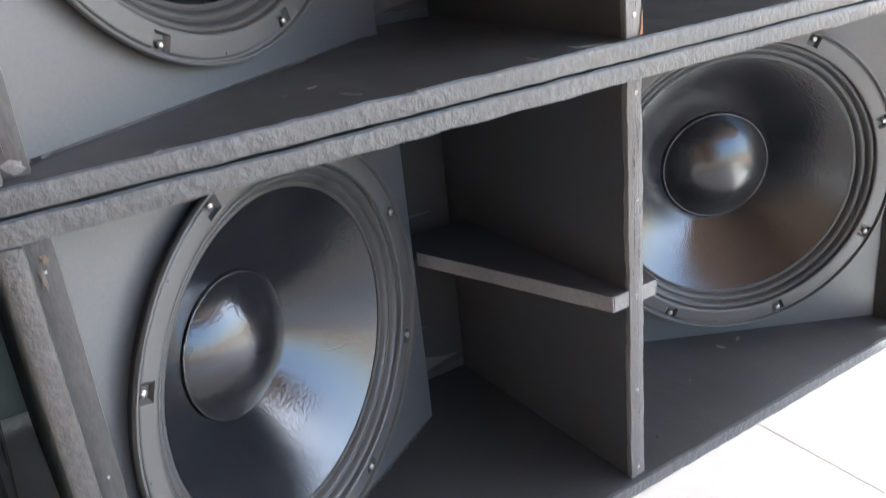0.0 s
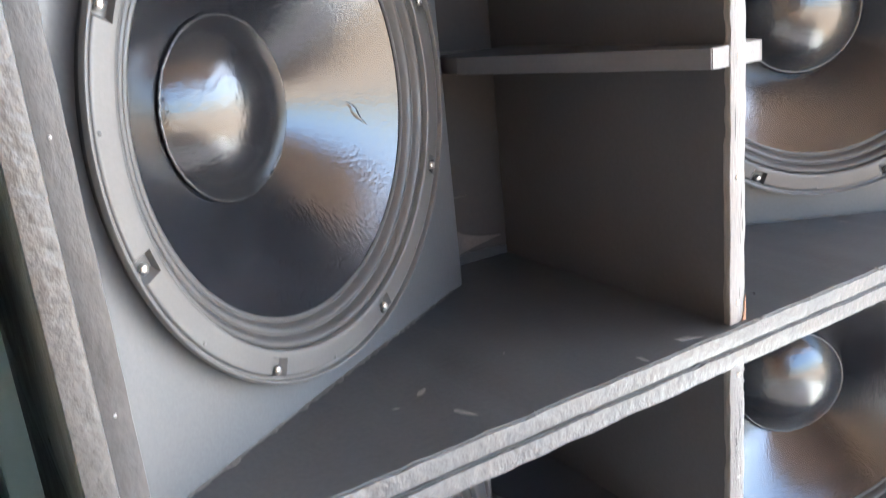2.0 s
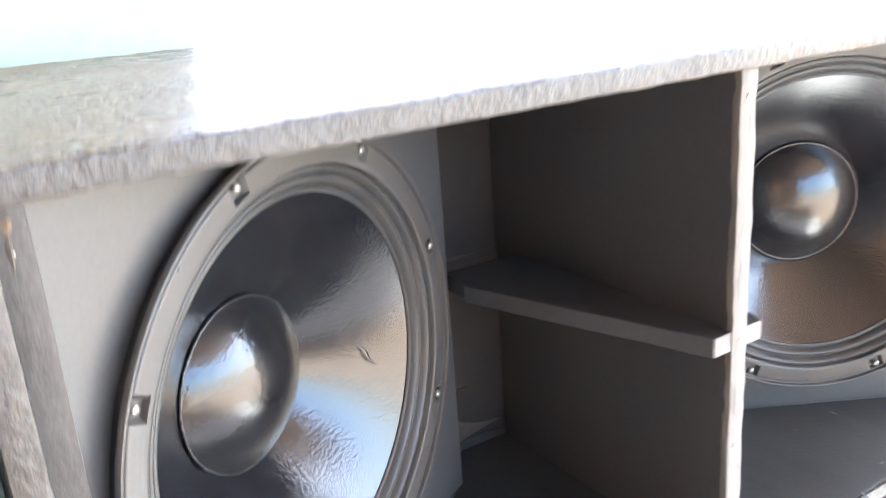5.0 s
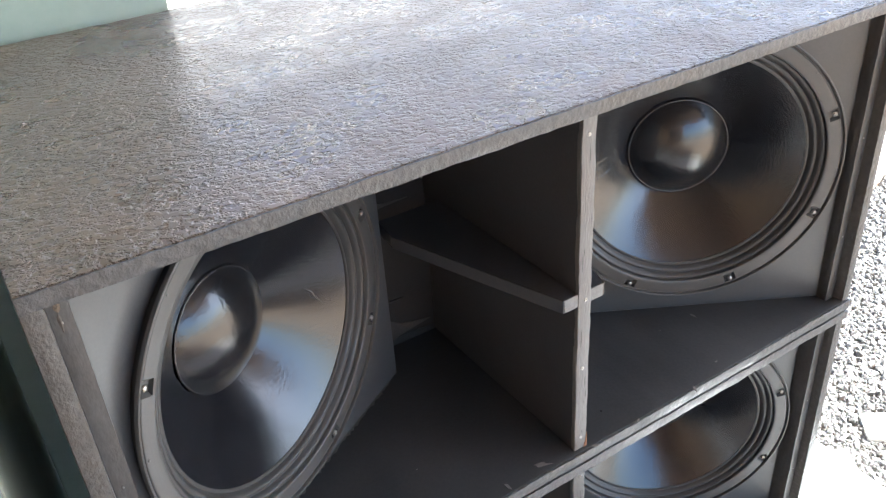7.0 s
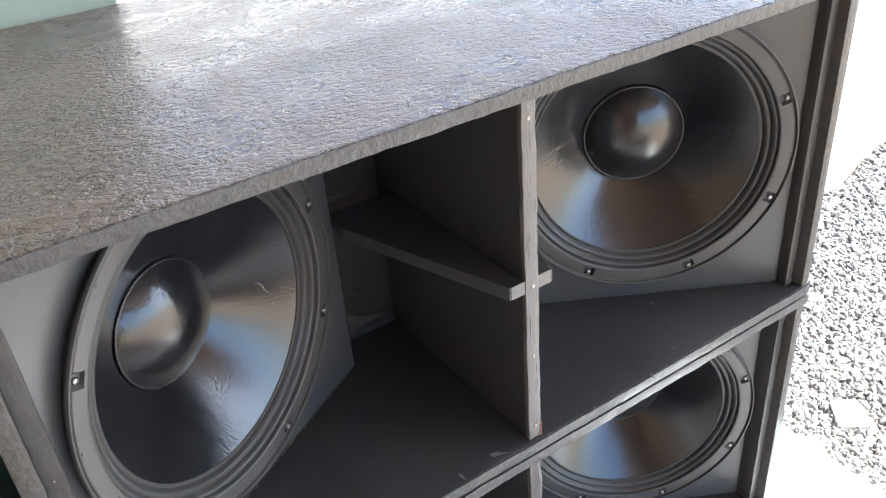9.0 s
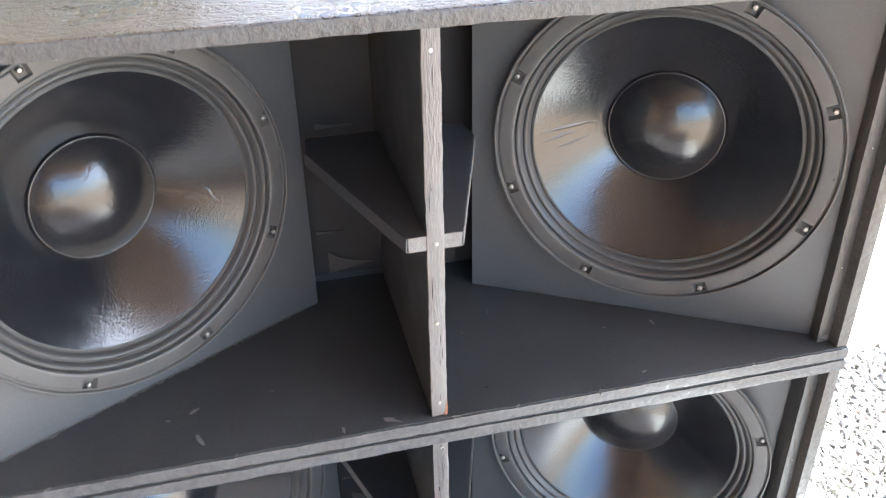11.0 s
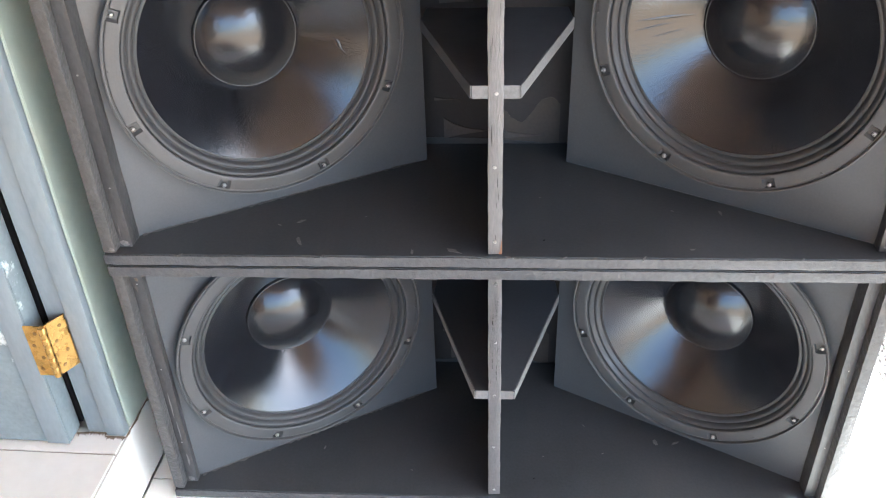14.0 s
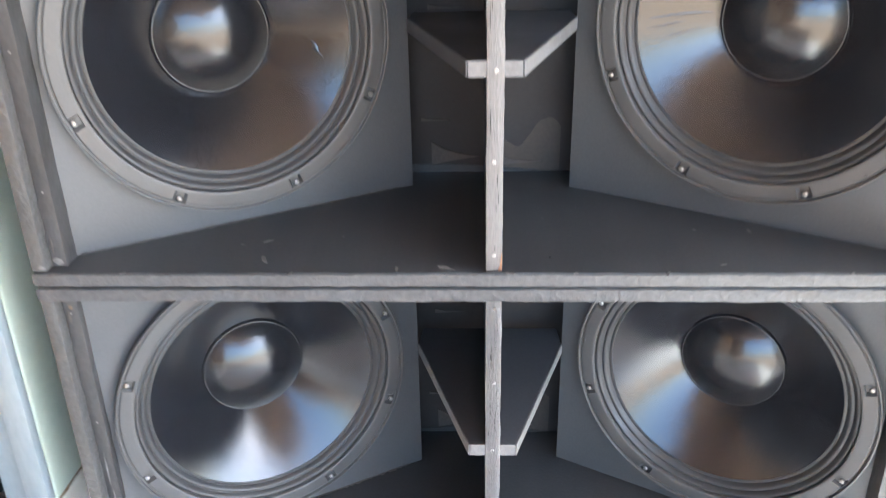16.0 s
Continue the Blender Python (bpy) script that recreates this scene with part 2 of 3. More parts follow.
def box(x0, y0, z0, x1, y1, z1, bevel=0.0, cuts=0, wear=0.0, bm=None):
    """An axis-aligned board; bevelled, and with edges worn uneven by wear (metres) when cut up."""
    own = bm is None
    b = bmesh.new()
    v = [b.verts.new((x, y, z)) for x in (x0, x1) for y in (y0, y1) for z in (z0, z1)]
    for f in ((0, 1, 3, 2), (4, 6, 7, 5), (0, 4, 5, 1), (2, 3, 7, 6), (0, 2, 6, 4), (1, 5, 7, 3)):
        b.faces.new([v[i] for i in f])
    bmesh.ops.recalc_face_normals(b, faces=b.faces)
    if bevel:
        bmesh.ops.bevel(b, geom=list(b.edges), offset=bevel, segments=2, affect="EDGES", profile=0.6)
    if cuts:
        span = (x1 - x0, y1 - y0, z1 - z0)
        ax = span.index(max(span))
        lo = (x0, y0, z0)[ax]
        for i in range(1, cuts):
            co, no = [0, 0, 0], [0, 0, 0]
            co[ax], no[ax] = lo + span[ax] * i / cuts, 1
            bmesh.ops.bisect_plane(b, geom=list(b.verts) + list(b.edges) + list(b.faces), plane_co=co, plane_no=no)
    if wear:
        for w in b.verts:
            w.co += wear * Vector(noise.noise_vector(w.co * 60)) + 0.6 * wear * Vector(noise.noise_vector(w.co * 17))
    if own:
        return b
    me = bpy.data.meshes.new("tmp")
    b.to_mesh(me)
    b.free()
    bm.from_mesh(me)
    bpy.data.meshes.remove(me)
    return bm


def lathe(profile, segs=96, lift=None, close_centre=False):
    """Turn a profile of (radius, height) about z; lift(i, j, r, h) may change a height."""
    b = bmesh.new()
    rings = []
    for j, (r, h) in enumerate(profile):
        ring = []
        for i in range(segs):
            a = 2 * math.pi * i / segs
            hh = lift(a, j, r, h) if lift else h
            ring.append(b.verts.new((r * math.cos(a), r * math.sin(a), hh)))
        rings.append(ring)
    for p, q in zip(rings, rings[1:]):
        for i in range(segs):
            k = (i + 1) % segs
            b.faces.new((p[i], p[k], q[k], q[i]))
    if close_centre:
        c = b.verts.new((0, 0, profile[-1][1] + close_centre))
        for i in range(segs):
            b.faces.new((rings[-1][i], rings[-1][(i + 1) % segs], c))
    return b


def prism(points, z0, z1):
    """Upright slab on a plan outline."""
    b = bmesh.new()
    lo = [b.verts.new((x, y, z0)) for x, y in points]
    hi = [b.verts.new((x, y, z1)) for x, y in points]
    b.faces.new(lo[::-1])
    b.faces.new(hi)
    for i in range(len(points)):
        k = (i + 1) % len(points)
        b.faces.new((lo[i], lo[k], hi[k], hi[i]))
    return b


# ---- the loudspeaker cabinets ----
WOUT, WIN, T, DEPTH, LIP = 0.576, 0.557, 0.0195, 0.685, 0.006
TURN = 1.6                      # the stack stands a little askew to the house, degrees
BX = 0.119                      # inner edge of a baffle
# slope of each baffle and how deep its inner edge lies
LOWER_BAFFLES = {-1: (radians(30.0), 0.269), 1: (radians(29.4), 0.2805)}
UPPER_BAFFLES = {-1: (radians(30.6), 0.291), 1: (radians(30.8), 0.282)}
R_BOLT = 0.218
DRIVER_SIZE = 0.973          # the drivers are a little under the nominal size of their drawing
DRIVER_Z = 0.268
# creases in the cones of the upper drivers: angles, radii, half width
CREASES = {-1: ((-3, -13, 0.128, 0.148, 0.0022),), 1: ((178, 182, 0.092, 0.168, 0.0016), (184, 187, 0.120, 0.168, 0.0013), (190, 192, 0.105, 0.150, 0.0011))}
DRIVER_U = 0.252              # driver centre along the baffle, from its outer end


def baffle_mesh(length, z0, z1, cu, cz, radius, thick, n=96):
    """Board in the u-z plane with a round hole, front at n = 0."""
    b = bmesh.new()
    cols = []
    corners = [math.atan2(z - cz, u - cu) % (2 * math.pi) for u in (0, length) for z in (z0, z1)]
    angles = [2 * math.pi * i / n for i in range(n)]
    for c in corners:
        k = min(range(n), key=lambda i: abs(angles[i] - c))
        angles[k] = c
    for a in angles:
        ca, sa = math.cos(a), math.sin(a)
        s = 9.0
        if ca > 1e-6:
            s = min(s, (length - cu) / ca)
        if ca < -1e-6:
            s = min(s, -cu / ca)
        if sa > 1e-6:
            s = min(s, (z1 - cz) / sa)
        if sa < -1e-6:
            s = min(s, (z0 - cz) / sa)
        row = []
        for rr in (radius, s):
            for d in (0.0, -thick):
                row.append(b.verts.new((cu + rr * ca, cz + rr * sa, d)))
        cols.append(row)
    for i in range(n):
        p, q = cols[i], cols[(i + 1) % n]
        b.faces.new((p[0], q[0], q[2], p[2]))
        b.faces.new((p[1], p[3], q[3], q[1]))
        b.faces.new((p[0], p[1], q[1], q[0]))
        b.faces.new((p[2], q[2], q[3], p[3]))
    return b


def add_driver(cab, place, turn, creases=()):
    """One 18-inch woofer; local z points out of the baffle."""
    notch = [math.radians(22.5 + 45 * k) for k in range(8)]

    def flange(a, j, r, h):
        off = abs((a - notch[0] + math.pi / 8) % (math.pi / 4) - math.pi / 8)
        wide = math.radians(1.6 + 0.8 * (r - 0.2085) / 0.0145)
        return h - 0.0058 if off < wide and 0.2085 < r < 0.2230 and h > 0.010 else h

    prof = [(0.2292, 0.0132), (0.2292, 0.0174), (0.2287, 0.0184), (0.2276, 0.0188), (0.2264, 0.0184), (0.2258, 0.0172), (0.2254, 0.0140), (0.2236, 0.0136),
            (0.2228, 0.0152), (0.2220, 0.0158), (0.2208, 0.0159), (0.2190, 0.0159), (0.2172, 0.0159), (0.2154, 0.0158), (0.2136, 0.0158), (0.2118, 0.0158), (0.2100, 0.0157),
            (0.2086, 0.0157), (0.2078, 0.0157), (0.2048, 0.0155), (0.2032, 0.0152), (0.2022, 0.0144), (0.2014, 0.0116), (0.2010, -0.004), (0.2080, -0.004)]
    frame_ob = part("driver_frame", lathe(prof, 360, flange), CAST, cab, "grey cast metal woofer frame", smooth=35)
    frame_ob.matrix_basis = place @ Matrix.Rotation(turn, 4, "Z") @ Matrix.Scale(DRIVER_SIZE, 4)
    # skirt between baffle and flange, its shade painted in
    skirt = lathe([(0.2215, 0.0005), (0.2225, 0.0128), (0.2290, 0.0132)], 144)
    part("frame_skirt", skirt, RIM, frame_ob, "side of the frame, coloured dark as if shadowed", smooth=40)
    sur = []
    for k in range(49):
        f = k / 48
        r = 0.2013 - f * 0.0247
        sur.append((r, 0.0085 + 0.0042 * abs(math.sin(f * math.pi * 2.5)) ** 0.75 - 0.0165 * f))
    part("surround", lathe(sur, 144), SURROUND, frame_ob, "pleated grey cloth surround", smooth="all")
    capr, z0 = 0.0800, -0.0740
    cone = []
    for k in range(25):
        f = k / 24
        cone.append((0.1770 - f * 0.0993, -0.0055 - 0.0745 * (0.86 * f + 0.14 * f * f)))
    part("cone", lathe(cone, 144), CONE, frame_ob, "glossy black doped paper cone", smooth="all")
    caph = capr * 0.40
    big_r = (capr * capr + caph * caph) / (2 * caph)
    cap = []
    for k in range(20):
        a = math.asin(capr / big_r) * (1 - k / 20)
        cap.append((big_r * math.sin(a), z0 + big_r * math.cos(a) - (big_r - caph)))
    part("dust_cap", lathe(cap, 96, None, 0.0002), CAP, frame_ob, "shiny black domed dust cap", smooth="all")
    ring = []
    for k in range(9):
        a = math.pi * k / 8
        ring.append((capr + 0.0005 + 0.0013 * math.cos(a), z0 - 0.0006 + 0.0014 * math.sin(a)))

    def bead(a, j, r, h):
        return h + 0.0014 * noise.noise(Vector((math.cos(a) * 40, math.sin(a) * 40, 0.5)))
    part("glue_bead", lathe(ring, 192, bead), GLUE, frame_ob, "uneven shiny glue bead", smooth="all")
    for a0, a1, r0, r1, wide in creases:
        rid = bmesh.new()
        rows = []
        for k in range(13):
            f = k / 12
            a, rr = radians(a0 + (a1 - a0) * f), r0 + (r1 - r0) * f + 0.002 * math.sin(7 * f)
            w = wide * math.sin(math.pi * (0.08 + 0.84 * f))
            swell = 0.7 * wide * math.sin(math.pi * f)
            across = (Vector((math.cos(a), math.sin(a), 0)) if abs(a1 - a0) > 8 else Vector((-math.sin(a), math.cos(a), 0)))
            row = []
            for d, e in ((-2.2, -0.0004), (-1.0, 0.3 * swell), (0.0, swell), (1.0, 0.3 * swell), (2.0, -0.0004)):
                spot = Vector((rr * math.cos(a), rr * math.sin(a), 0)) + across * d * w
                g = (0.1770 - spot.length) / 0.0993
                row.append(rid.verts.new((spot.x, spot.y, -0.0055 - 0.0745 * (0.86 * g + 0.14 * g * g) + e)))
            rows.append(row)
        for p, q in zip(rows, rows[1:]):
            for i in range(4):
                rid.faces.new((p[i], p[i + 1], q[i + 1], q[i]))
        part("crease", rid, CONE, frame_ob, "raised crease in the paper cone", smooth="all")
    for c in notch:
        s = lathe([(0.0040, 0), (0.0040, 0.0012), (0.0032, 0.0026), (0.0018, 0.0032), (0.0014, 0.0025), (0.0004, 0.0025)], 16, None, 0.00001)
        so = part("screw", s, STEEL, frame_ob, smooth=40)
        dot = part("rivet", lathe([(0.0018, 0), (0.0014, 0.0010), (0.0003, 0.0012)], 8, None, 0.00001), CAST, frame_ob, smooth=60)
        dot.location = (0.2195 * math.cos(c + 0.36), 0.2195 * math.sin(c + 0.36), 0.0156)
        so.matrix_basis = Matrix.Translation((R_BOLT * math.cos(c), R_BOLT * math.sin(c), 0.0132))
    return frame_ob


def nail(parent, x, y, z, r=0.0027):
    b = lathe([(r, 0), (r * 0.8, 0.0012), (r * 0.35, 0.0014), (r * 0.3, 0.0004), (0.0004, 0.0004)], 12, None, 0.00001)
    bmesh.ops.rotate(b, verts=b.verts, cent=(0, 0, 0), matrix=Matrix.Rotation(radians(90), 3, "X"))
    ob = part("nail_head", b, STEEL, parent)
    ob.location = (x, y, z)
    return ob


def cabinet(z_base, H, label, drivers, nails, zb, baffles):
    cab = new("speaker_cabinet")
    cab.matrix_basis = pose(0, 0, z_base, 0, 0, TURN)
    tagged(cab, label, "loudspeaker", "stacked speaker cabinets")
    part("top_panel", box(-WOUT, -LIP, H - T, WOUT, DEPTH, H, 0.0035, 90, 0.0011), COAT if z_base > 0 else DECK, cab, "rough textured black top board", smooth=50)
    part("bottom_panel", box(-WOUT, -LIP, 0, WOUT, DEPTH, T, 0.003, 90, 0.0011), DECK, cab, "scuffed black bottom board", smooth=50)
    for s in (-1, 1):
        x0, x1 = sorted((s * WOUT, s * WIN))
        part("side_panel", box(x0, -LIP + 0.001, T, x1, DEPTH, H - T, 0.0035, 48, 0.0016), SIDE, cab, smooth=50)
        b0, b1 = sorted((s * WIN, s * (WIN - 0.019)))
        slope, depth = baffles[s]
        yb = depth - (WIN - 0.019 - BX) * math.tan(slope) - 0.002
        bat = part("batten", box(b0, 0.0120, T, b1, yb, H - T, 0.0015, 30, 0.0006), BATTEN, cab, "painted grille batten with nail holes", smooth=50)
        for k, z in enumerate((H - T - 0.018, 0.30, 0.13)):
            nail(bat, s * (WIN - 0.009), 0.0125, z + 0.01 * s, 0.0013)
    for z in (0.0, H - T):
        part("front_lip", box(-WOUT, -LIP - 0.0028, z + 0.0015, WOUT, -LIP - 0.0004, z + T - 0.0015, 0.001, 90, 0.0010), EDGE, cab, "grey worn front edge", smooth=50)
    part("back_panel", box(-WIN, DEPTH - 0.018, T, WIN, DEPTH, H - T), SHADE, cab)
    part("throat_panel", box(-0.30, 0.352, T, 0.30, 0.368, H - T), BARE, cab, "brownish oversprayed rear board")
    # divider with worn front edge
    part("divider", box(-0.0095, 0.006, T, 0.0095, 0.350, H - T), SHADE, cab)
    post = part("post_edge", box(-0.0100, 0.0, T, 0.0100, 0.008, H - T, 0.0012, 60, 0.0010), PLY, cab, "worn bare plywood front edge", smooth=50)
    if z_base == 0:
        tape = bmesh.new()
        for k in range(74):
            for c in (-1, 0, 1):
                cx, cz = c * 0.0064 + (0.0032 if k % 2 else 0), T + 0.010 + k * 0.0063
                if abs(cx) < 0.0092:
                    f = tape.faces.new([tape.verts.new((cx + dx, -0.0019, cz + dz)) for dx, dz in ((-0.0021, 0), (0, -0.0024), (0.0021, 0), (0, 0.0024))])
        bmesh.ops.solidify(tape, geom=list(tape.faces), thickness=-0.0012)
        part("mesh_tape", tape, PLY, post, "pale embossed diamond tape")["kind"] = "stuff"
    rnd = random.Random(int(z_base * 100) + 5)
    crack = bmesh.new()
    for k in range(11):
        zc, xc, ln = rnd.uniform(T + 0.03, H - T - 0.03), rnd.uniform(-0.006, 0.006), rnd.uniform(0.006, 0.024)
        if abs(zc - zb) < 0.03:
            continue
        w = rnd.uniform(0.0003, 0.0007)
        v = [crack.verts.new((xc + dx, -0.0013, zc + dz)) for dx, dz in ((0, -ln), (w, -ln * 0.3), (w * 0.6, ln * 0.5), (0.0004, ln), (-w * 0.7, ln * 0.2), (-w * 0.4, -ln * 0.6))]
        crack.faces.new(v)
    bmesh.ops.solidify(crack, geom=list(crack.faces), thickness=-0.0004)
    part("crack", crack, BARE, post, "dark splits in the plywood edge")["kind"] = "stuff"
    if z_base > 0:
        chip = prism([(0.0050, T + 0.001), (0.0099, T + 0.001), (0.0099, T + 0.026), (0.0085, T + 0.019), (0.0075, T + 0.008)], 0.0, 0.0012)
        for v in chip.verts:
            v.co = (v.co.x, -0.0004 - v.co.z, v.co.y)
        part("chip", chip, ORANGE, post, "orange-brown chip of raw wood")
    for z in nails:
        nail(post, random.uniform(-0.002, 0.002), 0.0, z)
    # middle brace
    sh = prism([(-0.031, 0.002), (0.031, 0.002), (0.116, 0.262), (0.112, 0.312), (-0.112, 0.312), (-0.116, 0.262)], zb, zb + 0.018)
    bmesh.ops.bevel(sh, geom=list(sh.edges), offset=0.001, segments=1, affect="EDGES")
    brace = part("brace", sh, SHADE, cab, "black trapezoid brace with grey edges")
    part("brace_front", box(-0.0305, 0.0012, zb, 0.0305, 0.0032, zb + 0.018, 0.0004, 12, 0.0006), SHELF_EDGE, brace, "grey bare brace end")
    for s in (-1, 1):
        e = bmesh.new()
        way = Vector((0.085 * s, 0.26, 0)).normalized()
        out = Vector((way.y, -way.x * 1.0, 0)) * s
        p0, p1 = Vector((0.031 * s, 0.002, 0)), Vector((0.116 * s, 0.262, 0))
        quad = [p0 + out * 0.0005, p1 + out * 0.0005, p1 + out * 0.0018, p0 + out * 0.0018]
        e.free()
        e = prism([(q.x, q.y) for q in quad], zb + 0.0002, zb + 0.0178)
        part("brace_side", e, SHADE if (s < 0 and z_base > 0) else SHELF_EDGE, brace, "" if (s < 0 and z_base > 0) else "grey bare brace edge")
    # baffles and drivers
    for k, s in enumerate((-1, 1)):
        slope, depth = baffles[s]
        length = (WIN - BX) / math.cos(slope)
        turn, du, dz = drivers[k]
        bb = baffle_mesh(length, T, H - T, DRIVER_U + du, DRIVER_Z + dz, 0.2120 * DRIVER_SIZE, 0.018)
        # columns: along the baffle, up, out
        u = Vector((-s * math.cos(slope), math.sin(slope), 0))
        nrm = Vector((-s * math.sin(slope), -math.cos(slope), 0))
        o = Vector((s * WIN, depth - (WIN - BX) * math.tan(slope), 0))
        up = Vector((0, 0, 1))
        m = Matrix((u, up, nrm)).transposed()
        for v in bb.verts:
            v.co = o + m @ v.co
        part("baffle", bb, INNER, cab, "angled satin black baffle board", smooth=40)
        centre = o + u * (DRIVER_U + du) + up * (DRIVER_Z + dz)
        right = u if s < 0 else -u
        place = Matrix((right, up, nrm)).transposed().to_4x4()
        place.translation = centre
        add_driver(cab, place, turn, CREASES[s] if z_base > 0 else ())
    return cab


def ragged_strip(p, q, width, n, seed):
    """A thin ragged strip of bared board from p to q, lying flat."""
    rnd = random.Random(seed)
    b = bmesh.new()
    a0, a1 = Vector(p), Vector(q)
    way = (a1 - a0).normalized()
    side = Vector((way.y, -way.x, 0))
    rows = []
    for k in range(n + 1):
        c = a0.lerp(a1, k / n)
        w = width * (0.25 + rnd.random() ** 2 * 1.3)
        rows.append([b.verts.new(c + side * w + Vector((0, 0, 0.0004))), b.verts.new(c - side * 0.0004 + Vector((0, 0, 0.0015)))])
    for u, v in zip(rows, rows[1:]):
        b.faces.new((u[0], v[0], v[1], u[1]))
    bmesh.ops.solidify(b, geom=list(b.faces), thickness=0.0003)
    return b


def flake(x, y, z, size, seed):
    rnd = random.Random(seed)
    turn = rnd.uniform(0, 3)
    pts = []
    for k in range(9):
        a = 2 * math.pi * k / 9
        u, v = 0.7 * size * math.cos(a) * rnd.uniform(0.3, 1.3), size * 0.26 * math.sin(a) * rnd.uniform(0.5, 1.2)
        pts.append((x + u * math.cos(turn) - v * math.sin(turn), y + u * math.sin(turn) + v * math.cos(turn)))
    return prism(pts, z, z + 0.0005)


lower = cabinet(0.0, 0.5112, "lower black subwoofer cabinet with two angled woofers, standing on tiles",
                ((radians(0.6), -0.003, -0.009), (radians(-4.0), -0.008, -0.0065)), (0.478, 0.3675, 0.256, 0.138, 0.031), 0.2472, LOWER_BAFFLES)
upper = cabinet(0.5128, 0.5262, "upper black subwoofer cabinet with textured top, stacked on another",
                ((radians(-3.0), -0.003, -0.0015), (radians(-1.6), -0.001, 0.0087)), (0.4842, 0.2666, 0.1601, 0.040), 0.2590, UPPER_BAFFLES)

for cab, baffles in ((upper, UPPER_BAFFLES), (lower, LOWER_BAFFLES)):
    for s in (-1, 1):
        xo = WIN - 0.022
        slope, depth = baffles[s]
        yo = depth - (xo - BX) * math.tan(slope)
        out = Vector((-s * math.sin(slope), -math.cos(slope), 0)) * 0.0012 + Vector((0, 0, 0.0012))
        if s > 0 and cab is lower:
            continue
        part("chipped_edge", ragged_strip(Vector((s * xo, yo, T)) + out, Vector((s * (BX + 0.02), depth - 0.02 * math.tan(slope), T)) + out, 0.0034 if s < 0 else 0.0014, 90, 3 + s), CHIP, cab, "pale chipped paint along the joint")
fl = random.Random(12)
for x, y, size in ((-0.298, 0.086, 0.012), (-0.291, 0.030, 0.015), (-0.330, 0.075, 0.005), (0.341, 0.115, 0.010), (0.281, 0.014, 0.008), (-0.12, 0.004, 0.012), (-0.062, 0.0075, 0.020), (-0.20, 0.10, 0.004), (0.12, 0.20, 0.004), (0.27, 0.12, 0.004),
                   (-0.46, -0.009, 0.007), (-0.25, -0.010, 0.006), (0.02, -0.009, 0.009), (0.10, -0.008, 0.006), (0.21, -0.010, 0.010), (0.43, -0.008, 0.007), (0.07, 0.16, 0.004)):
    part("paint_flake", flake(x, y, T + 0.0006, size, int(x * 1000)), CHIP, upper, "pale flake of bared board")
for x, y, size in ((-0.320, 0.100, 0.008), (0.337, 0.130, 0.012), (0.17, 0.17, 0.005), (-0.15, 0.05, 0.004), (0.09, 0.09, 0.004), (0.30, 0.13, 0.016), (0.20, 0.10, 0.005)):
    part("paint_flake", flake(x, y, T + 0.0006, size, int(x * 1000)), CHIP, lower, "pale flake of bared board")

for x, z, w, hgt in ((-0.066, 0.2755, 0.055, 0.006), (-0.085, 0.105, 0.045, 0.004), (-0.055, 0.045, 0.075, 0.028), (0.045, 0.036, 0.070, 0.012)):
    for cab in (upper, lower):
        pts = [(x - w / 2, z - hgt * 0.5), (x - w * 0.1, z - hgt * 0.25), (x + w / 2, z), (x + w * 0.05, z + hgt * 0.2), (x - w * 0.25, z + hgt * 0.45), (x - w / 2, z + hgt * 0.9)]
        b = prism(pts, 0.0, 0.0025)
        for v in b.verts:
            v.co = (v.co.x, 0.3515 - v.co.z, v.co.y)
        part("torn_veneer", b, VENEER, cab, "pale torn veneer on the rear board")

for cab, seed in ((upper, 21), (lower, 34)):
    rnd = random.Random(seed)
    pts = [(0.012 + 0.098 * k / 15, T) for k in range(16)] + [(0.110 - 0.098 * k / 15, T + 0.075 + 0.018 * math.sin(2.2 * k / 15 * math.pi) - 0.020 * k / 15 + rnd.uniform(-0.003, 0.003)) for k in range(16)]
    b = prism(pts, 0.0, 0.0004)
    for v in b.verts:
        v.co = (v.co.x, 0.3519 - v.co.z, v.co.y)
    part("bare_patch", b, BAREPATCH, cab, "brown thinly sprayed patch on the rear board")

for cab, seed in ((upper, 3), (lower, 8)):
    rnd = random.Random(seed)
    pts = [(-0.135, T - 0.002)]
    for k in range(28):
        x = -0.130 + 0.240 * k / 27
        pts.append((x, T + 0.008 + 0.005 * math.sin(17 * x + seed) + rnd.uniform(-0.0008, 0.0008) - max(0.0, x - 0.07) * 0.25))
    pts.append((0.118, T - 0.002))
    b = prism(pts[::-1], 0.0, 0.0012)
    for v in b.verts:
        v.co = (v.co.x, 0.3512 - v.co.z, v.co.y)
    part("overspray_edge", b, DECK, cab, "wavy edge of black paint on the rear board")

def chip_mesh(size, tall, seed):
    """A ragged lens of bared wood lying in the x-z plane, facing the yard."""
    rnd = random.Random(seed)
    b = bmesh.new()
    ring = [b.verts.new((size * math.cos(a) * rnd.uniform(0.55, 1.15), 0, tall * math.sin(a) * rnd.uniform(0.55, 1.15))) for a in (2 * math.pi * k / 11 for k in range(11))]
    mid = b.verts.new((rnd.uniform(-0.2, 0.2) * size, -0.0012, rnd.uniform(-0.2, 0.2) * tall))
    for k in range(11):
        b.faces.new((ring[k], ring[(k + 1) % 11], mid))
    return b


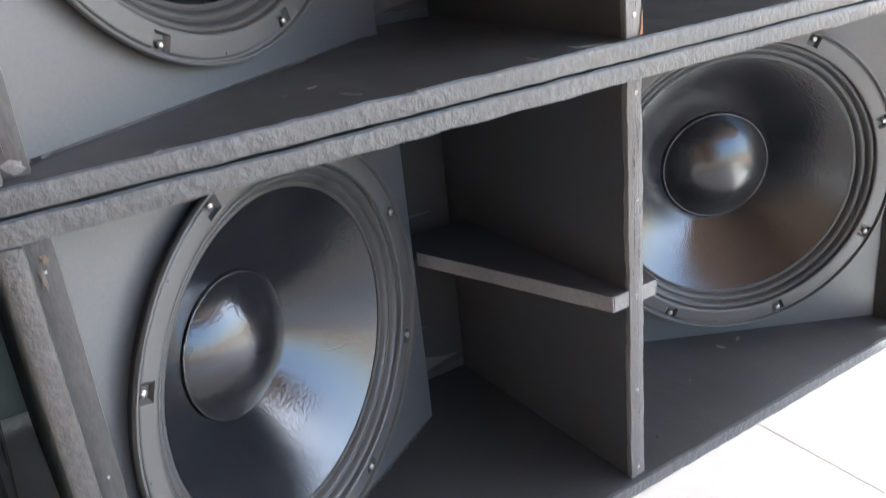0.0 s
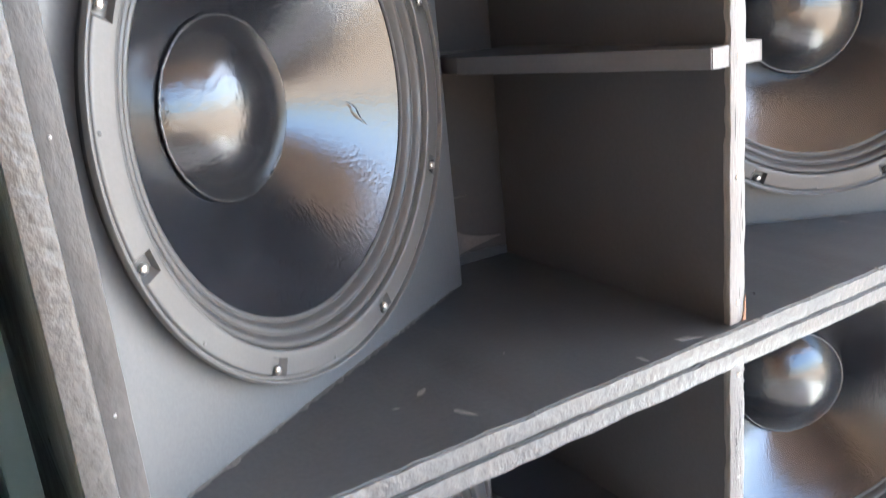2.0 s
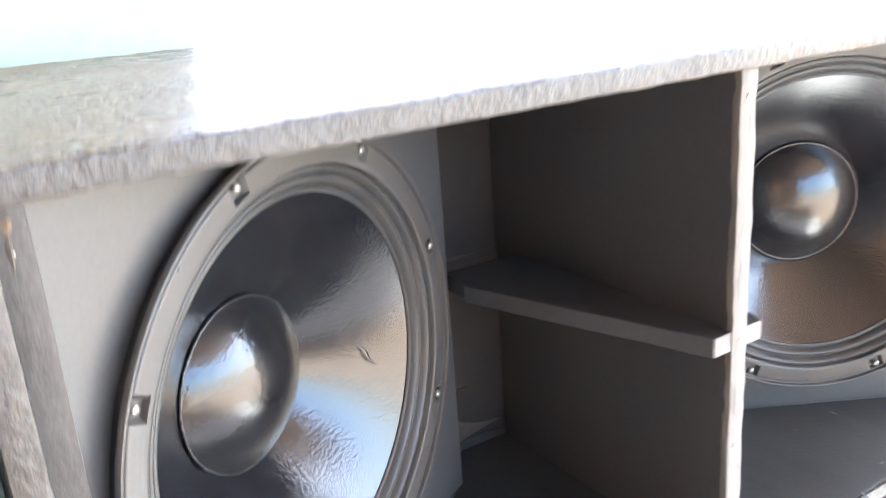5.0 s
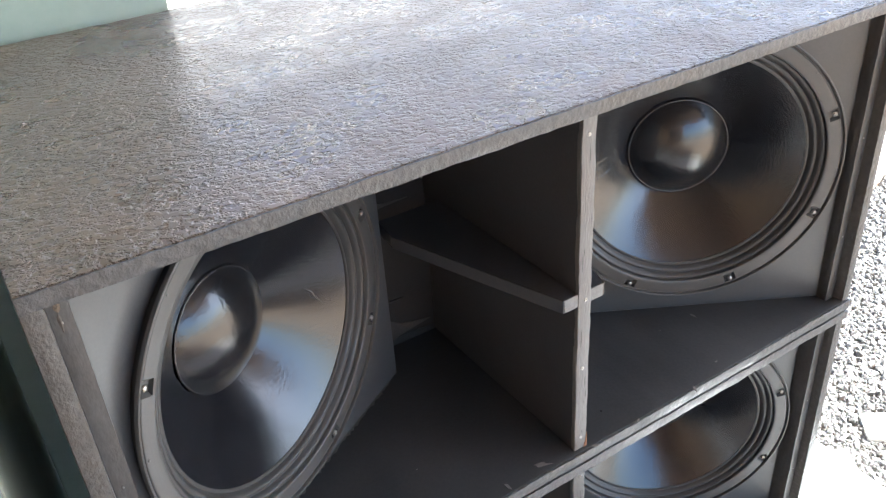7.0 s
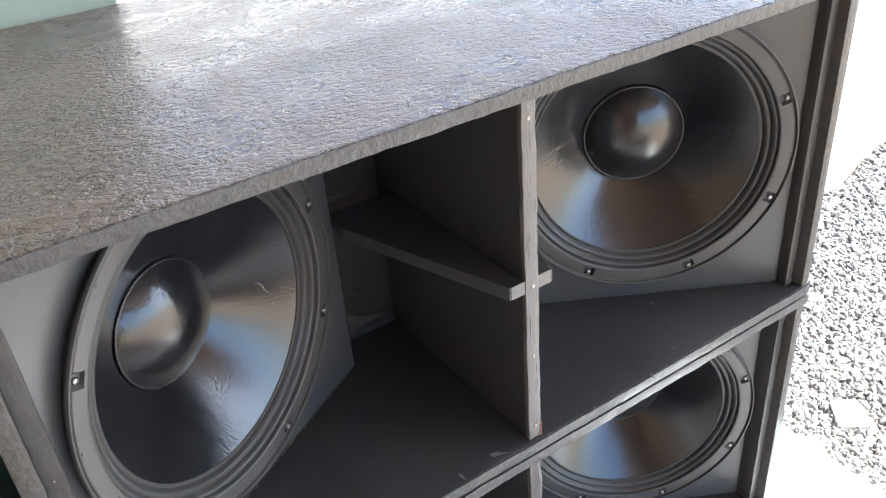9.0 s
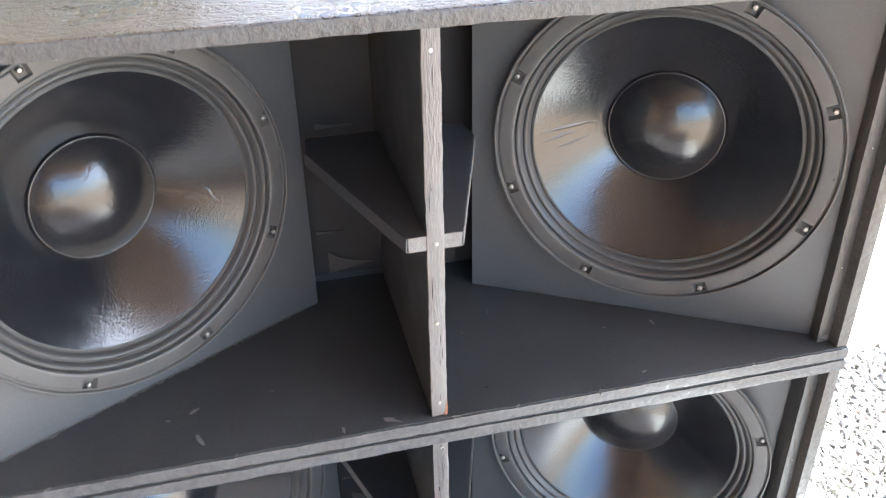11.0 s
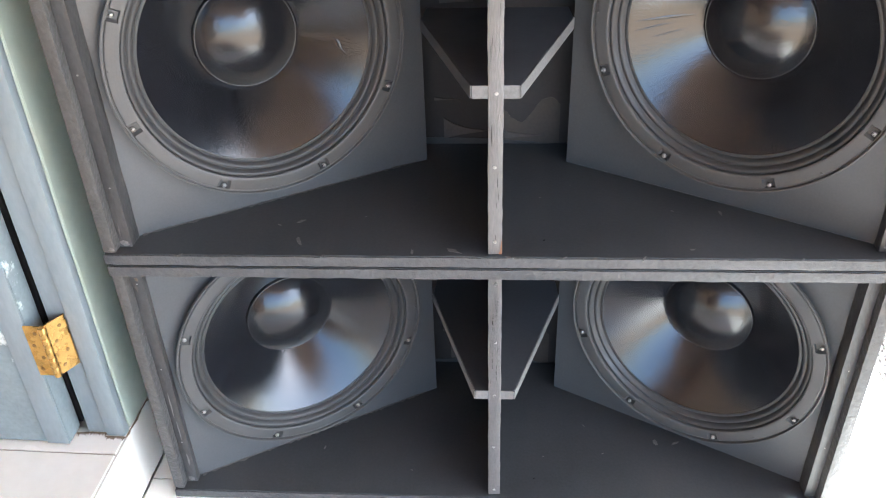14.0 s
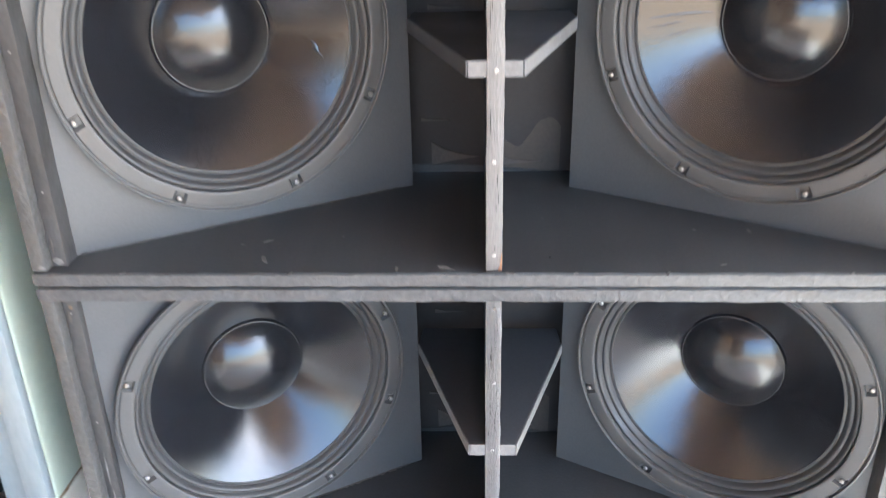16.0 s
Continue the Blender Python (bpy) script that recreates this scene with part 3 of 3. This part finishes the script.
for cab, x, y, z, size, tall, mat in ((upper, -0.548, 0.0112, 0.4940, 0.0035, 0.0045, RAWHOLE), (upper, -0.549, 0.0112, 0.4800, 0.002, 0.010, VENEER), (lower, -0.547, 0.0112, 0.4730, 0.004, 0.004, RAWHOLE),
                                      (lower, -0.551, 0.0112, 0.4600, 0.003, 0.013, VENEER), (upper, -0.548, 0.0112, 0.0270, 0.008, 0.006, CHIP), (upper, -0.552, 0.0112, 0.0520, 0.002, 0.018, VENEER),
                                      (upper, -0.562, -0.0058, 0.0260, 0.006, 0.004, CHIP), (lower, -0.548, 0.0112, 0.0280, 0.007, 0.006, CHIP), (lower, -0.545, 0.0112, 0.0760, 0.002, 0.016, CHIP),
                                      (lower, -0.549, 0.0112, 0.2100, 0.0015, 0.030, CHIP), (lower, -0.547, 0.0112, 0.1500, 0.0012, 0.024, CHIP), (upper, 0.549, 0.0112, 0.0280, 0.006, 0.005, CHIP)):
    part("paint_chip", chip_mesh(size, tall, int(abs(x) * 9000 + z * 700)), mat, cab, "bared wood where the paint has chipped").location = (x, y, z)

# ---- the house corner ----
RAISE = 0.145
CORNER = -0.637


def setting(name, bm, mat, label, category, smooth=False):
    ob = finish(name, bm, mat, None, "", smooth)
    return tagged(ob, label, category, "", "structure")


setting("wall_return", box(-0.706, 0.0, RAISE, CORNER, 0.80, 2.75, 0.004), PLASTER, "pale green plastered return wall beside the cabinets", "wall")
setting("wall_back", box(CORNER, 0.708, 0, -0.245, 0.86, 2.75, 0.004), PLASTER, "pale green plastered wall stub behind the cabinets", "wall")
setting("wall_door_head", box(-3.2, 0.03, RAISE + 2.1, -0.706, 0.80, 2.75), PLASTER, "pale green plaster above the door", "wall")
setting("wall_left", box(-3.2, 0.03, RAISE, -1.62, 0.80, RAISE + 2.1), PLASTER, "pale green plastered house wall", "wall")
# unseen wall, painted black in place of the darkness indoors
setting("wall_inside", box(-1.7, 0.80, RAISE, -0.70, 0.86, 2.75), SHADE, "unseen black wall standing in for the unlit room behind the door", "wall")
setting("step", box(-3.2, -1.45, 0.0, CORNER - 0.001, 0.80, RAISE - 0.008, 0.003), TILE, "white tiled raised step", "step")

fr = new("door_frame")
tagged(fr, "grey painted wooden door frame with rebate, chipped at the foot", "door frame", "", "structure")
part("outer_trim", box(-0.672, -0.020, RAISE, -0.6375, -0.001, RAISE + 2.1, 0.005, 30, 0.0008), FRAMEPAINT, fr, smooth=50)
part("jamb", box(-0.7085, -0.012, RAISE, -0.6725, 0.045, RAISE + 2.1, 0.004, 30, 0.0008), FRAMEPAINT, fr, smooth=50)
# strip behind the leaf, added so the door gap is dark by colour
part("door_stop", box(-0.745, 0.012, RAISE, -0.7295, 0.055, RAISE + 2.1, 0.002), GAPSHADE, fr)
part("far_jamb", box(-1.62, -0.030, RAISE, -1.56, 0.06, RAISE + 2.1, 0.004), FRAMEPAINT, fr)
part("head", box(-1.56, -0.028, RAISE + 2.05, -0.7, 0.06, RAISE + 2.1, 0.004), FRAMEPAINT, fr)

door = new("door_1")
tagged(door, "worn grey painted wooden door, closed, scuffed at the bottom", "door", "", "structure")
leaf = part("door_leaf", box(-1.555, -0.043, RAISE + 0.006, -0.7245, -0.003, RAISE + 2.045, 0.003, 40, 0.0008), DOORPAINT, door, smooth=50)
part("door_stile", box(-0.765, -0.0470, RAISE + 0.006, -0.7250, -0.0435, RAISE + 2.045, 0.002, 40, 0.0006), FRAMEPAINT, door, smooth=50)


def hinge(z):
    """Brass butt hinge: one plate on the leaf, one on the frame, knuckles over the gap."""
    h = part("hinge", box(-0.7270, -0.0495, z, -0.7000, -0.0472, z + 0.100, 0.0006), BRASS, door, "polished brass butt hinge")
    plate = prism([(-0.6935, -0.0480), (-0.6755, -0.0160), (-0.6770, -0.0140), (-0.6955, -0.0460)], z, z + 0.100)
    part("hinge_plate", plate, BRASS, h)
    for k in range(5):
        kn = lathe([(0.0005, 0), (0.0058, 0.0002), (0.0062, 0.0015), (0.0062, 0.0180), (0.0058, 0.0193), (0.0005, 0.0195)], 20)
        ko = part("knuckle", kn, BRASS, h, smooth=40)
        ko.location = (-0.6955, -0.0500, z + 0.001 + 0.0197 * k)
    for side in (0, 1):
        for k in range(4):
            sc = lathe([(0.0034, 0), (0.0030, 0.0010), (0.0008, 0.0004)], 12, None, 0.00001)
            bmesh.ops.rotate(sc, verts=sc.verts, cent=(0, 0, 0), matrix=Matrix.Rotation(radians(90), 3, "X"))
            so = part("screw", sc, RUST, h)
            dx = 0.004 if k % 2 else -0.004
            if side:
                so.matrix_basis = Matrix.Translation((-0.6845 + dx * 0.8, -0.0320 + 1.28 * dx, z + 0.014 + 0.024 * k)) @ Matrix.Rotation(radians(52), 4, "Z")
            else:
                so.location = (-0.7140 + dx, -0.0496, z + 0.014 + 0.024 * k)


hinge(RAISE + 0.166)
for k, (p, q, w) in enumerate((((-0.708, -0.0125, RAISE), (-0.672, -0.0125, RAISE), 0.006), ((-0.674, -0.0205, RAISE), (-0.6370, -0.0205, RAISE), 0.007), ((-0.728, -0.016, RAISE), (-0.708, -0.0125, RAISE), 0.008),
                              ((-0.6365, -0.020, RAISE), (-0.6365, 0.20, RAISE), 0.004))):
    setting("trim_grime", ragged_strip(p, q, w, 26, 40 + k), GRIME, "brown grime along the foot of the wall", "grime")

# ---- porch roof ----
setting("ceiling", box(-3.2, -4.5, 2.75, 2.80, 0.86, 2.87), CEILING, "plain wooden porch ceiling", "ceiling")
# two unseen walls added to block the sky and darken reflections on the left
setting("wall_porch_side", box(-3.35, -4.5, 0, -3.2, 0.80, 2.75), TANWALL, "unseen plain tan wall added to block light at the porch side", "wall")
setting("wall_porch_front", box(-3.35, -4.65, 0, -1.0, -4.5, 2.75), TANWALL, "unseen plain tan wall added to block sky at the porch front", "wall")

# ---- ground ----
g = bmesh.new()
bmesh.ops.create_grid(g, x_segments=8, y_segments=8, size=400)
for v in g.verts:
    v.co.z = -0.06
setting("ground", g, EARTH, "dry pale gravelly earth yard", "ground")
slab = setting("pavement", box(-3.2, -1.25, -0.30, 0.79, 3.0, -0.010, 0.006), CONCRETE, "pale concrete porch slab", "floor")
floor = new("floor")
tagged(floor, "white glazed porch floor tiles with thin grout", "floor", "", "structure")
part("grout_bed", box(CORNER, -1.2, -0.0095, 0.775, 2.2, -0.003), GROUT, floor)

b = prism([(0.80, 0.57), (4.2, 1.32), (9.0, 1.7), (9.0, 5.0), (-0.24, 5.0), (-0.24, 3.02), (0.80, 3.02)], -0.25, -0.030)
setting("pavement_far", b, APRON, "pale concrete apron behind the gravel", "pavement")
# invented pale wall whose sunlit face gives the top board a warm reflection
setting("wall_boundary", box(-3.2, 5.0, -0.3, 9.0, 5.15, 2.9), LIMEWASH, "made-up plain pale wall across the yard, reflecting light onto the cabinet top", "wall")

# sheet added over the earth to darken the gaps between stones
setting("gravel_bed", prism([(0.792, -0.9), (3.4, -0.9), (3.4, 1.13), (0.792, 0.56)], -0.20, -0.054), BED, "bed under the gravel, coloured dark for the shade between stones", "ground")
gr = random.Random(4)
verts, faces = [], []
ico = bmesh.new()
bmesh.ops.create_icosphere(ico, subdivisions=1, radius=1)
iv = [v.co.copy() for v in ico.verts]
jf = [[v.index for v in f.verts] for f in ico.faces]
ico.free()
for i in range(46000):
    d = gr.random() ** 1.5
    x = 0.80 + 2.4 * d
    y = gr.uniform(-0.5, 0.40 + 0.22 * x + 0.03 * math.sin(9 * x))
    r = gr.uniform(0.0055, 0.0135) * (1 + 0.3 * d)
    m = pose(x, y, -0.058 + r * 0.4, gr.uniform(0, 360), gr.uniform(0, 360), gr.uniform(0, 360))
    sx, sy, sz = gr.uniform(0.8, 1.4), gr.uniform(0.6, 1.1), gr.uniform(0.45, 0.8)
    base = len(verts)
    for c in iv:
        k = gr.uniform(0.82, 1.15)
        verts.append(tuple(m @ Vector((c.x * r * sx * k, c.y * r * sy * k, c.z * r * sz * k))))
    faces += [[base + q for q in f] for f in jf]
me = bpy.data.meshes.new("gravel")
me.from_pydata(verts, [], faces)
me.materials.append(STONE)
tagged(new("gravel", me), "loose pale limestone gravel beside the porch slab", "gravel", "", "stuff")


for shape, label in (([(0.961, 0.147), (0.930, 0.112), (0.912, 0.088), (0.960, 0.048), (0.992, 0.080), (1.012, 0.118)], "broken white tile shard lying on gravel"),
                     ([(0.822, 0.108), (0.804, 0.088), (0.806, 0.066), (0.830, 0.072), (0.838, 0.094)], "small broken white tile piece on gravel")):
    b = prism(shape[::-1], -0.052, -0.036)
    bmesh.ops.bevel(b, geom=list(b.edges), offset=0.001, segments=1, affect="EDGES")
    tagged(finish("tile_shard", b, TILE), label, "tile shard", "tile shards on the gravel")

# ---- toy car ----
def toy_car():
    car = new("toy_car")
    tagged(car, "small white toy car with grey bumper strips on the apron", "toy car")
    prof = [(-0.062, 0.030), (-0.060, 0.062), (-0.020, 0.072), (0.030, 0.118), (0.150, 0.120), (0.200, 0.078), (0.232, 0.070), (0.236, 0.030)]
    b = bmesh.new()
    rings = []
    for y, k in ((-0.058, 0.97), (-0.052, 1.0), (0.052, 1.0), (0.058, 0.97)):
        rings.append([b.verts.new((0.087 + (x - 0.087) * k, y * (1.0 if z < 0.08 else 0.86), 0.03 + (z - 0.03) * k)) for x, z in prof])
    n = len(prof)
    for p, q in zip(rings, rings[1:]):
        for i in range(n):
            b.faces.new((p[i], p[(i + 1) % n], q[(i + 1) % n], q[i]))
    b.faces.new(rings[0][::-1])
    b.faces.new(rings[-1])
    bmesh.ops.recalc_face_normals(b, faces=b.faces)
    bmesh.ops.bevel(b, geom=list(b.edges), offset=0.003, segments=2, affect="EDGES", profile=0.6)
    body = part("body", b, TOYWHITE, car, "white plastic body", smooth=40)
    part("bumper_strip", box(-0.064, -0.0615, 0.046, 0.238, 0.0615, 0.058, 0.002), CAST, body, "grey rubbing strip")
    part("sill", box(-0.058, -0.0605, 0.018, 0.232, 0.0605, 0.032, 0.003), CAST, body, "dark grey sill")
    part("side_window", prism([(0.036, -0.0585), (0.144, -0.0585), (0.144, -0.0480), (0.036, -0.0480)], 0.084, 0.108), GLUE, body, "dark window strip")
    for x in (0.0, 0.172):
        for s in (-1, 1):
            t = lathe([(0.0005, 0.0), (0.018, 0.0), (0.024, 0.003), (0.024, 0.015), (0.018, 0.018), (0.0005, 0.018)], 24)
            w = part("wheel", t, CAST, car, "dark rubber wheel", smooth=40)
            w.matrix_basis = Matrix.Translation((x, s * 0.046, 0.024)) @ Matrix.Rotation(radians(-90 * s), 4, "X")
            h = lathe([(0.0005, 0.0025), (0.004, 0.002), (0.012, 0.0006), (0.014, 0.002), (0.014, 0.0)], 10)
            part("hub_cap", h, STEEL, w, "pale hub cap").location = (0, 0, 0.0180)
    return car


toy = toy_car()
toy.matrix_basis = pose(1.135, 0.915, -0.030, 0, 0, 14)

# ---- tiles ----
cache = {}


def tile(parent, x, y, z, w, d):
    key = (round(w, 3), round(d, 3))
    if key not in cache:
        b = box(-w / 2, -d / 2, 0, w / 2, d / 2, 0.009, 0.0015)
        me_t = bpy.data.meshes.new("tile")
        b.to_mesh(me_t)
        b.free()
        me_t.materials.append(TILE)
        cache[key] = me_t
    ob = new("tile", cache[key])
    ob.parent = parent
    ob.location = (x, y, z - 0.009)
    return ob


for i in range(5):
    for j in range(8):
        w = 0.280
        tile(floor, CORNER + 0.001 + (i + 0.5) * 0.2815, -1.19 + (j + 0.5) * 0.402, 0.0, w, 0.400)
upper_floor = new("floor_raised")
tagged(upper_floor, "white tiled raised floor before the door", "floor", "", "structure")
part("grout_bed", box(-2.9, -1.4, RAISE - 0.0078, CORNER - 0.003, 0.0, RAISE - 0.003), GROUT, upper_floor)
for i in range(7):
    for j in range(4):
        tile(upper_floor, CORNER - 0.002 - (i + 0.5) * 0.333, -0.060 - (j + 0.5) * 0.333, RAISE, 0.330, 0.330)
for i in range(7):
    tile(upper_floor, CORNER - 0.002 - (i + 0.5) * 0.333, -0.0295, RAISE, 0.330, 0.057)
